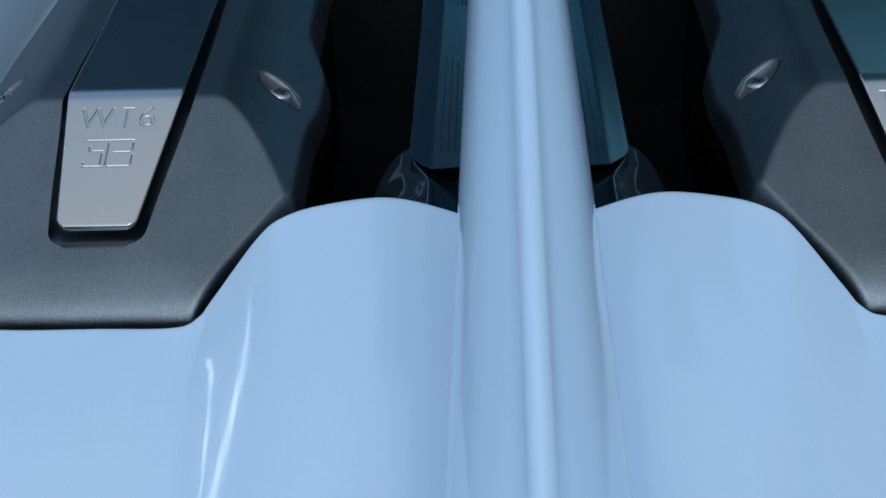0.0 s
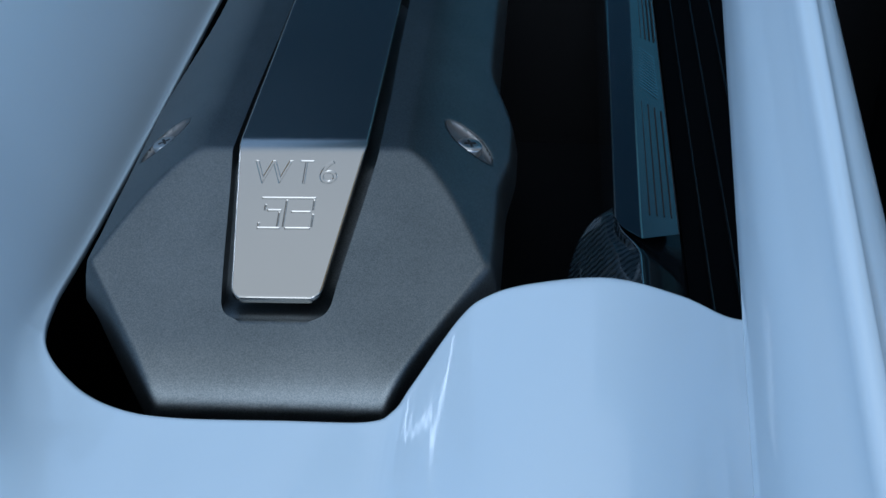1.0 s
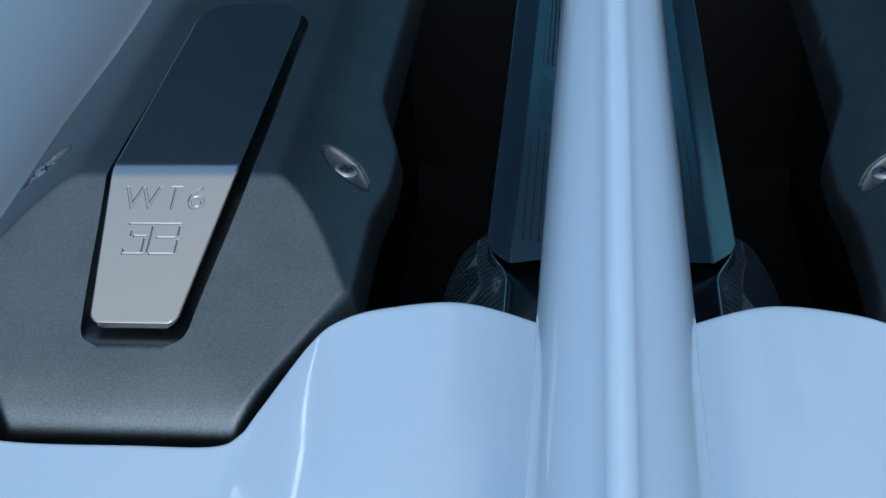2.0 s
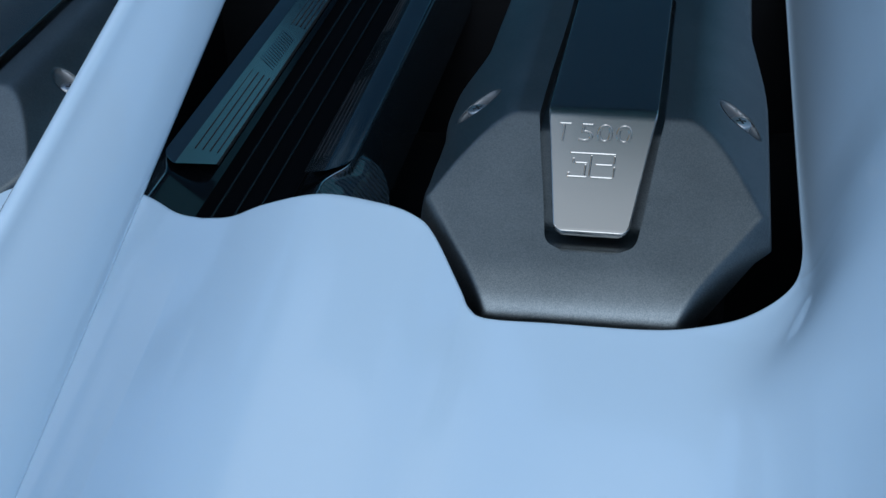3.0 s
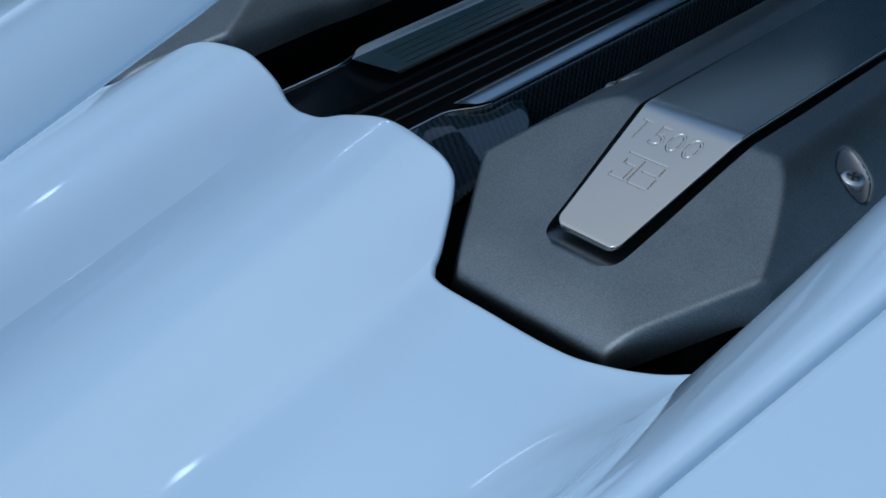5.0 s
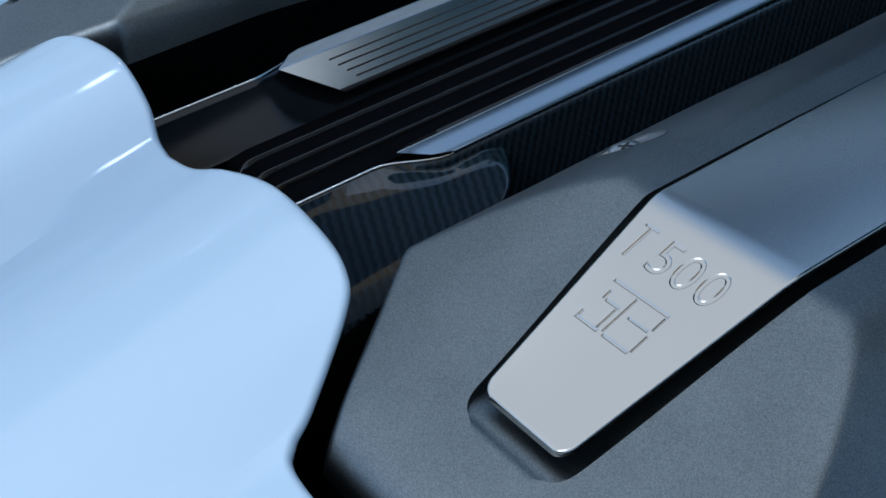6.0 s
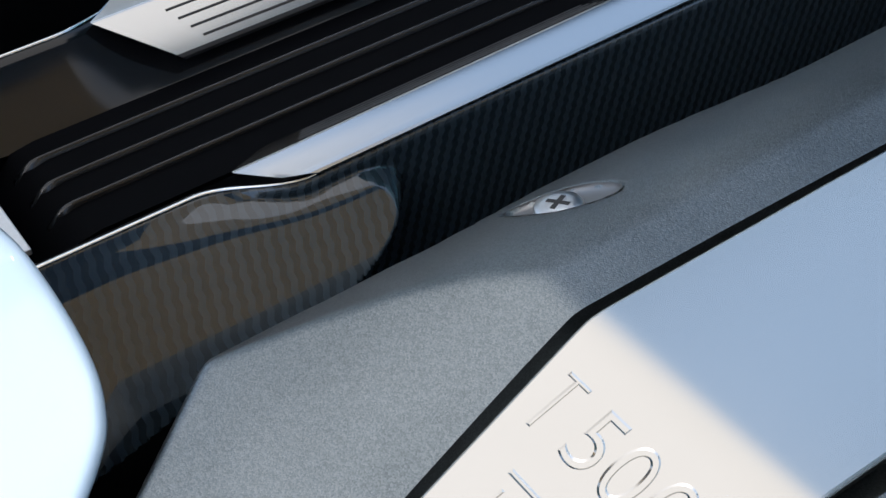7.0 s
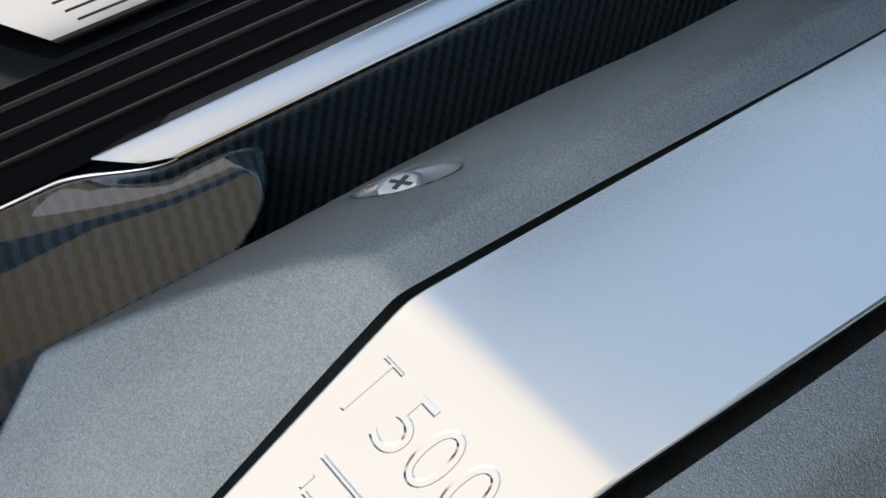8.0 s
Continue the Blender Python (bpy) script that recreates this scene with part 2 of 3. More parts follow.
def build_streak_lamp():
    """Unseen upright lamp, added for streaks in the paint and a brighter plate."""
    lamp = empty("streak_lamp", (-4.5, 0.12, 5.0))
    tagged(lamp, "unseen upright lamp over the pale wall, added for streaks in the paint", "lamp")
    bm = bmesh.new()
    box(bm, -0.04, 0.04, -0.04, 0.04, 0.002, 1.4, 0.008)
    part("post", bm, STEEL, lamp)
    bm = bmesh.new()
    box(bm, 0.042, 0.10, -0.10, 0.10, 0.50, 1.30, 0.01)
    part("housing", bm, STEEL, lamp)
    bm = bmesh.new()
    box(bm, 0.102, 0.12, -0.07, 0.07, 0.54, 1.26, 0.006)
    part("diffuser", bm, TUBE, lamp, "glowing white diffuser")


build_streak_lamp()

# ---- car body ----
# Rim of the engine opening, from the middle of the car to the flank (right half).
RIM = [(0.0, -0.136, 0.962), (0.022, -0.132, 0.963), (0.048, -0.1235, 0.971), (0.088, -0.118, 0.979), (0.13, -0.1175, 0.9745),
       (0.156, -0.122, 0.969), (0.172, -0.134, 0.962), (0.197, -0.171, 0.9425), (0.2065, -0.187, 0.9365), (0.222, -0.1965, 0.9345),
       (0.27, -0.2005, 0.9375), (0.33, -0.2018, 0.939), (0.365, -0.196, 0.940), (0.40, -0.170, 0.935), (0.428, -0.133, 0.935),
       (0.4385, -0.085, 0.932), (0.44, 0.0, 0.925), (0.44, 0.2, 0.918), (0.44, 0.62, 0.91)]
HOOD_X = (0.0, 0.03, 0.06, 0.09, 0.125, 0.155, 0.172, 0.197, 0.212, 0.228, 0.25, 0.28, 0.33, 0.365, 0.40, 0.44, 1.2)
HOOD_Z = (0.965, 0.9668, 0.975, 0.980, 0.9765, 0.9705, 0.9645, 0.9530, 0.9498, 0.9495, 0.9512, 0.9538, 0.9555, 0.955, 0.948, 0.940, 0.90)


def hood_profile(x):
    x = abs(x)
    out = 0.0
    for k in range(-3, 4):
        out += float(np.interp(abs(x + k * 0.0035), HOOD_X, HOOD_Z))
    return out / 7


MID = -0.0032  # the fin and the ribs stand a little off the rim's middle


def gap_line(y):
    """Where the panel gap runs along the rear fender."""
    y = min(0.1, max(-0.6, y))
    return 0.5959 + 0.0987 * y, 1.1614 + 0.1727 * y


def body_height(x, y):
    x = abs(x)
    flat = 0.45 * ramp(-y, 0.16, 0.75)
    hood = hood_profile(x) * (1 - flat) + 0.962 * flat + 0.2 * (min(y, -0.12) + 0.12) - 0.05 * max(0.0, -y - 0.45) ** 2
    hood -= 0.035 * ramp(y, -0.15, 0.0) * ramp(x, 0.39, 0.44)
    hood += 0.008 * smin(max(0.0, (-y - 0.2) / 0.18), 1.0, 0.25) * ramp(x, 0.17, 0.29) * (1 - ramp(x, 0.40, 0.47))
    hood -= 0.0034 * max(0.0, 1 - x / 0.030) * ramp(-y, 0.17, 0.25)
    gx, gz = gap_line(y)
    if x >= gx:
        return gz + 0.10 * (x - gx) - 0.30 * max(0.0, x - gx - 0.1) ** 2
    # a steep wall beside the engine opening, an easy hollow behind it
    soft = ramp(-y, 0.09, 0.38)
    foot = 0.442 - 0.075 * ramp(-y, 0.11, 0.38)
    u = (x - foot) / (gx - foot)
    e = 0.02 + 0.22 * soft
    u = min(1.0, 0.5 * (u + math.sqrt(u * u + e * e)) / (0.5 * (1 + math.sqrt(1 + e * e))))
    rise = (1 - soft) * (1 - (1 - u) ** 2.55) + soft * u * u * (3 - 2 * u) ** 0.9
    return hood + (gz - hood) * min(1.0, rise)


SEAM_X = 0.478


def build_body():
    car = empty("sports_car")
    tagged(car, "white sports car with an open rear engine bay", "car")
    rim = catmull(RIM, 26)
    n = len(rim)
    arc = [0.0]
    for a, b in zip(rim, rim[1:]):
        arc.append(arc[-1] + (b - a).length)
    ts = [(k / 120) ** 1.4 for k in range(121)]
    turn_from = max(d for d, p in zip(arc, rim) if p.x < 0.37 and p.y < -0.1)
    turn_to = min(d for d, p in zip(arc, rim) if p.x >= 0.4395)
    side_from = -0.02 + 0.77 * min(p.y for p in rim if p.x >= 0.4395) / 0.62
    half = []
    for i, p in enumerate(rim):
        a, b = rim[max(0, i - 1)], rim[min(n - 1, i + 1)]
        tan = Vector((b.x - a.x, b.y - a.y)).normalized()
        inward = Vector((-tan.y, tan.x))
        if i == 0:
            inward = Vector((0, 1))
        # where this line of the panel runs out to
        if p.x < 0.37 and p.y < -0.1:
            end = Vector((p.x * SEAM_X / 0.37, -1.15))
        elif p.x < 0.4395:
            f = (arc[i] - turn_from) / (turn_to - turn_from)
            end = Vector((SEAM_X, -1.15 + (1.15 + side_from) * f ** 0.8))
        else:
            end = Vector((SEAM_X, -0.02 + 0.77 * (p.y / 0.62)))
        row = []
        r = 0.0035 - 0.002 * ramp(p.x, 0.40, 0.435)
        row.append((p.x - inward.x * 0.012, p.y - inward.y * 0.012, p.z - 0.0085))
        row.append((p.x + inward.x * (r - 0.0025), p.y + inward.y * (r - 0.0025), p.z - 0.0078))
        row.append((p.x + inward.x * r, p.y + inward.y * r, p.z - 0.0055))
        for ang in (90, 60, 30):
            q = radians(ang)
            row.append((p.x + inward.x * r * math.sin(q), p.y + inward.y * r * math.sin(q), p.z - r * (1 - math.cos(q))))
        lift = p.z - body_height(p.x, p.y)
        reach = 0.05 - 0.032 * ramp(p.x, 0.36, 0.43)
        for t in ts:
            x, y = p.x + (end.x - p.x) * t, p.y + (end.y - p.y) * t
            d = math.hypot(x - p.x, y - p.y)
            row.append((x, y, body_height(x, y) + lift * math.exp(-(d / reach) ** 2)))
        half.append(row)
    cols = len(half[0])
    rows = [[(-x, y, z) for x, y, z in row] for row in reversed(half[1:])] + half
    verts = [v for row in rows for v in row]
    mesh_object("rear_deck", verts, grid_faces(len(rows), cols), WHITE, parent=car)
    # rear fenders beside the deck, with a panel gap along their length
    gap = [(-0.012, -0.0004), (-0.0085, -0.0014), (-0.0055, -0.0034), (-0.0035, -0.0065), (-0.0024, -0.014), (0.0022, -0.014), (0.0026, -0.004), (0.0034, -0.0008)]
    ys = [-1.15 + 1.9 * k / 150 for k in range(151)]
    for sgn in (1, -1):
        verts = []
        for y in ys:
            gx, gz = gap_line(y)
            inner = [SEAM_X + (gx - 0.016 - SEAM_X) * k / 22 for k in range(23)]
            outer = [gx + 0.0045 + (0.975 - gx) * (k / 30) ** 1.3 for k in range(31)]
            line = [(x, body_height(x, y)) for x in inner]
            line += [(gx + dx, body_height(gx + dx, y) + dz) for dx, dz in gap]
            line += [(x, body_height(x, y)) for x in outer]
            x1, z1 = line[-1]
            line += [(x1 + 0.014, z1 - 0.006), (x1 + 0.024, z1 - 0.02), (x1 + 0.03, z1 - 0.06), (x1 + 0.045, z1 * 0.6), (x1 + 0.03, z1 * 0.3), (x1 + 0.01, 0.0)]
            verts += [(sgn * x, y, z) for x, z in line]
        fender = mesh_object("rear_fender", verts, grid_faces(len(ys), len(verts) // len(ys)), WHITE, parent=car, label="glossy white rear fender with a panel gap")
        sharpen(fender, 48)
    # tail closing the rear of the deck
    verts = []
    for z_part in (0.0, 0.03, 0.1, 0.4, 0.75, 1.0):
        for k in range(61):
            x = -1.0 + 2.0 * k / 60
            verts.append((x, -1.15 - 0.03 * math.sin(z_part * math.pi), body_height(min(abs(x), 0.98), -1.15) * (1 - z_part)))
    mesh_object("tail_panel", verts, grid_faces(6, 61), WHITE, parent=car)
    # black bulkhead closing the body ahead of the bay
    verts = []
    for z_part in (0.0, 0.5, 1.0):
        for k in range(61):
            x = -0.97 + 1.94 * k / 60
            top = body_height(abs(x), 0.75) - 0.004 if abs(x) > 0.47 else 0.89
            verts.append((x, 0.745, top * (1 - z_part)))
    mesh_object("front_bulkhead", verts, grid_faces(3, 61), BLACK, parent=car, label="black bulkhead ahead of the engine bay")
    # roof fin
    verts = []
    ys = [-1.0 + 1.65 * k / 66 for k in range(67)]
    for y in ys:
        wb = 0.0259 - 0.0311 * y
        zb = 1.1423 + 0.2454 * y - 0.25 * max(0.0, -y - 0.5) ** 2
        right = [(wb - 0.003, zb - 0.002), (wb, zb + 0.001), (wb + 0.0003, zb + 0.005)]
        for k in range(1, 11):
            f = k / 10
            right.append((wb * (1 - f) + 0.0068 * f + 0.0046 * math.sin(math.pi * f), zb + 0.005 + 0.0535 * f))
        right += [(0.0060, zb + 0.0607), (0.0049, zb + 0.0624), (0.0036, zb + 0.0637), (0.0019, zb + 0.0646), (0.0, zb + 0.0649)]
        sec = [(-x, z) for x, z in right[:-1]] + right[::-1]
        seg = len(sec)
        verts += [(x + MID, y, z) for x, z in sec]
    faces = grid_faces(len(ys), seg, closed=True)
    faces += [tuple(range(seg)), tuple(range((len(ys) - 1) * seg, len(ys) * seg))]
    sharpen(mesh_object("roof_fin", verts, faces, WHITE, parent=car, label="glossy white central fin over the engine"), 50)
    # engine bay: tub and cabin bulkhead
    for x0, x1, y0, y1, z1 in ((-0.47, 0.47, -0.27, -0.262, 0.885), (-0.47, 0.47, -0.262, 0.64, 0.71), (-0.478, -0.47, -0.27, 0.64, 0.90), (0.47, 0.478, -0.27, 0.64, 0.90)):
        bm = bmesh.new()
        box(bm, x0, x1, y0, y1, 0.70, z1)
        part("bay_lining", bm, BLACK, car, "black engine bay lining")
    verts = []
    for k in range(9):
        u = k / 8
        for j in range(13):
            x = -0.47 + 0.94 * j / 12
            verts.append((x, 0.50 + 0.1 * u + 0.05 * (x / 0.47) ** 2, 0.71 + 0.22 * u))
    mesh_object("rear_bulkhead", verts, grid_faces(9, 13), BLACK, parent=car, label="dark cabin bulkhead ahead of the engine")
    return car


CAR = build_body()

# ---- engine covers with name plates ----
XC = 0.2838
PLATE_END, BAR_END = -0.1175, 0.266


def plate_half(y):
    return 0.042 if y >= 0 else 0.042 + (0.0268 - 0.042) * (y / PLATE_END)


def end_round(y):
    """How far the forward end of the plate is rounded in."""
    r = 0.034
    d = y - BAR_END + r
    return (r - math.sqrt(max(0.0, r * r - d * d))) * 0.85 if d > 0 else 0.0


def plate_height(y):
    """Level bar with a softly bent sloping end."""
    return smin(1.0 + 0.004 * max(0, y), 1.0 + 0.3254 * y, 0.0026)


def shell_height(h, y, narrow):
    a = abs(h)
    top = 0.9945 - 0.0309 * (max(0.0, a - 0.066) / 0.059) ** 1.56
    z = smin(top, 0.9937 + 0.3254 * y, 0.0014)
    u = min(1.0, max(0.0, (-0.138 - y) / 0.038))
    z -= 0.018 * (1 - math.sqrt(1 - u ** 2.6)) + 9.0 * max(0.0, -0.176 - y)
    # slanting lower flanks of the hexagon
    side = ((a - 0.125) * 0.083 + (y + 0.097) * -0.055) / 0.0996
    z = smin(z, 0.9625 + 0.28 * (y + 0.097) - 8.0 * (side + 0.0040), 0.036)
    limit = 0.127 + 0.0055 * ramp(y, 0.0, 0.06) - 0.0165 * ramp(y, 0.09, 0.17) if narrow else 0.128 - 0.014 * ramp(y, 0.10, 0.26)
    z = smin(z, 0.962 - 8.0 * (a - limit), 0.011)
    return max(z, 0.80)


SCREW_H, SCREW_Y = 0.1050, 0.0405


def scoop_place(along, across, sgn):
    """A point of the almond-shaped countersink: its long axis runs up the shoulder, towards the plate."""
    return sgn * (SCREW_H - 0.75 * along + 0.66 * across), SCREW_Y + 0.001 + 0.66 * along + 0.75 * across


def scoop_depth(along, across):
    e = (along / 0.0200) ** 2 + (across / (0.0122 - 0.0028 * abs(along) / 0.0200)) ** 2
    return 0.0062 * max(0.0, 1 - e) ** 0.5


def scoop(h, y, sgn):
    dh, dy = sgn * h - SCREW_H, y - SCREW_Y - 0.001
    along, across = -0.75 * dh + 0.66 * dy, 0.66 * dh + 0.75 * dy
    return 1.12 * scoop_depth(along, across)


EMBLEM = ((-0.0205, 0.0138, -0.0452, -0.0434), (-0.0205, -0.0062, -0.0682, -0.0664), (-0.0032, 0.0128, -0.0682, -0.0664), (-0.0158, -0.0068, -0.0547, -0.0529),
          (-0.0006, 0.0118, -0.0556, -0.0540), (-0.0086, -0.0072, -0.0662, -0.0548), (-0.0050, -0.0036, -0.0662, -0.0456), (-0.0205, -0.0190, -0.0662, -0.0630),
          (0.0128, 0.0142, -0.0662, -0.0562), (0.0124, 0.0138, -0.0534, -0.0454), (-0.0180, -0.0166, -0.0540, -0.0490))


def build_cover(side, word, label):
    thing = empty("engine_cover", (side * XC, 0, 0.80))
    tagged(thing, label, "engine cover", group="engine covers")
    base = Vector((side * XC, 0, 0.80))

    def cols_at(y):
        pw = plate_half(max(y, PLATE_END)) + 0.0074 - 0.002 * ramp(y, 0.05, 0.2)
        pw -= end_round(min(y, BAR_END + 0.0005))
        if y < -0.1145:
            pw -= 0.0125 - math.sqrt(max(0.0, 0.0125 ** 2 - (min(0.0125, -0.1145 - y)) ** 2))
        # the gap is wider towards the middle of the car, and swings outwards at its lower end
        swing = 0.0032 * ramp(-y, 0.0, 0.115)
        inner, outer = pw - swing, pw - 0.002 + swing
        lo, hi = (inner, outer) if side > 0 else (outer, inner)
        out = [-0.158 + (0.158 - lo) * k / 65 for k in range(66)]
        out += [-lo + 0.0004 + (lo + hi - 0.0008) * k / 12 for k in range(13)]
        out += [hi + (0.158 - hi) * k / 65 for k in range(66)]
        return out

    ys = [-0.205 + 0.025 * k / 6 for k in range(6)] + [-0.18 + 0.015 * k / 34 for k in range(34)] + [-0.165 + 0.0345 * k / 24 for k in range(25)]
    ys += [-0.1301 + 0.2301 * k / 130 for k in range(131)]
    ys += [0.1 + 0.36 * (k + 1) / 90 for k in range(90)]
    verts = []
    n = 0
    for y in ys:
        cs = cols_at(max(y, -0.1301))
        n = len(cs)
        for j, h in enumerate(cs):
            inner_is_negative = side > 0
            narrow = (h < 0) == inner_is_negative
            z = shell_height(h, y, narrow)
            if -0.1303 < y < BAR_END + 0.002 and 66 <= j < 79:
                z -= 0.0125 * ramp(y, -0.1290, -0.088) + 0.0016 * ramp(y, -0.1296, -0.124)
            z -= scoop(h, y, 1) + scoop(h, y, -1)
            verts.append((h, y, z - base.z))
    # trim the skirt along a smooth line below the rounded edge
    def above(v):
        return v[2] + base.z - min(0.936, 0.9697 + 0.3254 * v[1])

    keep = [above(v) for v in verts]
    moved = {}
    for i in range(len(ys)):
        for j in range(n):
            k = i * n + j
            if keep[k] < 0:
                near = [a * n + b for a in (i - 1, i, i + 1) for b in (j - 1, j, j + 1) if 0 <= a < len(ys) and 0 <= b < n]
                best = max(near, key=lambda q: keep[q])
                if keep[best] > 0:
                    f = keep[best] / (keep[best] - keep[k])
                    moved[k] = tuple(Vector(verts[best]).lerp(Vector(verts[k]), f))
    faces = [f for f in grid_faces(len(ys), n) if all(keep[q] >= 0 or q in moved for q in f)]
    for k, v in moved.items():
        verts[k] = v
    shell = mesh_object("shell", verts, faces, SHELL, parent=thing)
    for sgn in (-1, 1):
        verts = []
        for i in range(15):
            r = 1 - (1 - i / 14) ** 2
            for k in range(48):
                q = 2 * math.pi * k / 48
                along = 0.0200 * r * math.cos(q)
                across = (0.0122 - 0.0028 * abs(math.cos(q))) * r * math.sin(q)
                h, y = scoop_place(along, across, sgn)
                verts.append((h, y, shell_height(h, y, (sgn < 0) == (side > 0)) - 0.0062 * math.sqrt(max(0.0, 1 - r * r)) + 0.0003 * (1 - r) - 0.0001 - base.z))
        mesh_object("countersink", verts, grid_faces(15, 48, closed=True), SCOOP, parent=thing, label="smooth machined countersink")
    # dark pedestal added to carry the shell, its true support being unseen
    bm = bmesh.new()
    box(bm, -0.10, 0.10, -0.12, 0.44, -0.09, 0.12, 0.01)
    part("pedestal", bm, BLACK, thing, "black box under the shell")
    sharpen(shell, 62)

    # name plate: one bent aluminium strip
    ys = [PLATE_END + 0.0004 + (0.008) * (1 - math.cos(math.pi * k / 24)) for k in range(12)]
    ys += [PLATE_END + 0.0085 + (0.22 - PLATE_END - 0.0085) * k / 150 for k in range(151)]
    ys += [0.22 + (BAR_END - 0.2203) * math.sin(math.pi / 2 * (k + 1) / 14) for k in range(14)]
    verts = []
    for y in ys:
        w = plate_half(y)
        r = 0.0075
        if y < PLATE_END + r:
            w -= r - math.sqrt(max(0.0, r * r - (PLATE_END + r - y) ** 2))
        w -= end_round(y)
        z = plate_height(y) - base.z
        if y < PLATE_END + 0.0020:
            z -= 0.0017 * (1 - math.sqrt(max(0.0, 1 - ((PLATE_END + 0.0020 - y) / 0.0020) ** 2)))
        across = [(-w + 0.002, z - 0.0036), (-w, z - 0.0030), (-w, z - 0.0009), (-w + 0.0003, z - 0.0003), (-w + 0.0010, z)]
        across += [(w * u, z) for u in (-0.7, -0.35, 0, 0.35, 0.7)]
        across += [(w - 0.0010, z), (w - 0.0003, z - 0.0003), (w, z - 0.0009), (w, z - 0.0030), (w - 0.002, z - 0.0036)]
        n = len(across)
        shift = 0.0 if y >= 0 else side * 0.002 * (y / PLATE_END)
        verts += [(x + shift, y, zz) for x, zz in across]
    faces = grid_faces(len(ys), n, closed=True) + [tuple(range(n)), tuple(range((len(ys) - 1) * n, len(ys) * n))]
    plate = mesh_object("name_plate", verts, faces, PLATE, parent=thing, label="bent brushed aluminium plate with engraved figures")
    sharpen(plate, 18)

    # figures and a plain emblem, engraved in the sloping end
    slope = math.atan(0.3254)
    depth, chamfer = 0.0004, 0.0006

    def on_slope(cx, cy, lift=0.0):
        return Matrix.Translation((cx, cy, 1.0 + 0.3254 * cy - base.z)) @ Matrix.Rotation(slope, 4, "X") @ Matrix.Translation((0, 0, lift))

    def trench(outline, floor):
        """A cutter with sloping walls, from an outline down to a smaller floor."""
        count = len(outline)
        layers = ((floor, -depth), (outline, 0.0), (outline, depth))
        bm = bmesh.new()
        rings = [[bm.verts.new((x, y, z)) for x, y in ring] for ring, z in layers]
        bm.faces.new(rings[0])
        bm.faces.new(rings[2][::-1])
        for low, high in zip(rings, rings[1:]):
            for k in range(count):
                bm.faces.new((low[k], low[(k + 1) % count], high[(k + 1) % count], high[k]))
        bmesh.ops.recalc_face_normals(bm, faces=bm.faces)
        me = bpy.data.meshes.new("figure")
        bm.to_mesh(me)
        bm.free()
        return me

    def glyph(ch):
        cu = bpy.data.curves.new("figure", "FONT")
        cu.body, cu.size, cu.extrude, cu.bevel_depth, cu.bevel_resolution, cu.offset = ch, 0.026, 0.0, chamfer, 0, 0.0001 - chamfer
        tmp = new("figure", cu)
        bpy.context.view_layer.update()
        me = bpy.data.meshes.new_from_object(tmp.evaluated_get(bpy.context.evaluated_depsgraph_get()))
        bpy.data.objects.remove(tmp)
        me.transform(Matrix.Diagonal((1, 1, depth / chamfer, 1)))
        return me

    cut = bmesh.new()
    for ch, x0, x1 in word:
        if ch == "1":
            # a plain stem under a flat slab serif
            me = trench(((0, 1), (0, 0.92), (0.34, 0.92), (0.34, 0), (0.54, 0), (0.54, 0.92), (1, 0.92), (1, 1)),
                        ((0.06, 0.97), (0.06, 0.95), (0.41, 0.95), (0.41, 0.03), (0.47, 0.03), (0.47, 0.95), (0.94, 0.95), (0.94, 0.97)))
        else:
            me = glyph(ch)
        grow = Matrix.Diagonal(((x1 - x0) / (max(v.co.x for v in me.vertices) - min(v.co.x for v in me.vertices)),
                                0.0196 / (max(v.co.y for v in me.vertices) - min(v.co.y for v in me.vertices)), 1, 1))
        grow = grow @ Matrix.Translation((-min(v.co.x for v in me.vertices), -min(v.co.y for v in me.vertices), 0))
        me.transform(grow)
        copy = me.copy()
        copy.transform(on_slope(x0, -0.0329))
        cut.from_mesh(copy)
        # the floor of the engraving
        me.transform(Matrix.Diagonal((1, 1, 0.04, 1)))
        me.materials.clear()
        me.materials.append(PLATE)
        ob = new("figure", me)
        ob["label"] = "engraved figure " + ch
        ob.parent = plate
        ob.matrix_basis = on_slope(x0, -0.0329, -depth + 0.00002)
    for x0, x1, y0, y1 in EMBLEM:
        wide, high = x1 - x0, (y1 - y0) / math.cos(slope)
        c = 0.0006
        me = trench(((0, 0), (wide, 0), (wide, high), (0, high)), ((c, c), (wide - c, c), (wide - c, high - c), (c, high - c)))
        me.transform(on_slope(x0, y0))
        cut.from_mesh(me)
        bm = bmesh.new()
        box(bm, c, wide - c, c, high - c, -depth - 0.0001, -depth + 0.00004)
        ob = part("emblem_bar", bm, PLATE, plate)
        ob.matrix_basis = on_slope(x0, y0)
    bmesh.ops.remove_doubles(cut, verts=cut.verts, dist=1e-6)
    bmesh.ops.recalc_face_normals(cut, faces=cut.faces)
    cutter_mesh = bpy.data.meshes.new("cutter")
    cut.to_mesh(cutter_mesh)
    cut.free()
    cutter = new("cutter", cutter_mesh)
    cutter.matrix_basis = Matrix.Translation(base)
    carve = plate.modifiers.new("carve", "BOOLEAN")
    carve.operation, carve.object, carve.solver, carve.use_self = "DIFFERENCE", cutter, "EXACT", True
    bpy.context.view_layer.update()
    carved = bpy.data.meshes.new_from_object(plate.evaluated_get(bpy.context.evaluated_depsgraph_get()))
    plate.modifiers.clear()
    plate.data = carved
    bpy.data.objects.remove(cutter)
    sharpen(plate, 18)

    # cross-head screws in their scoops
    for sgn in (-1, 1):
        h, y = sgn * SCREW_H, SCREW_Y
        z = shell_height(h, y, 0.0) - base.z - 0.0040
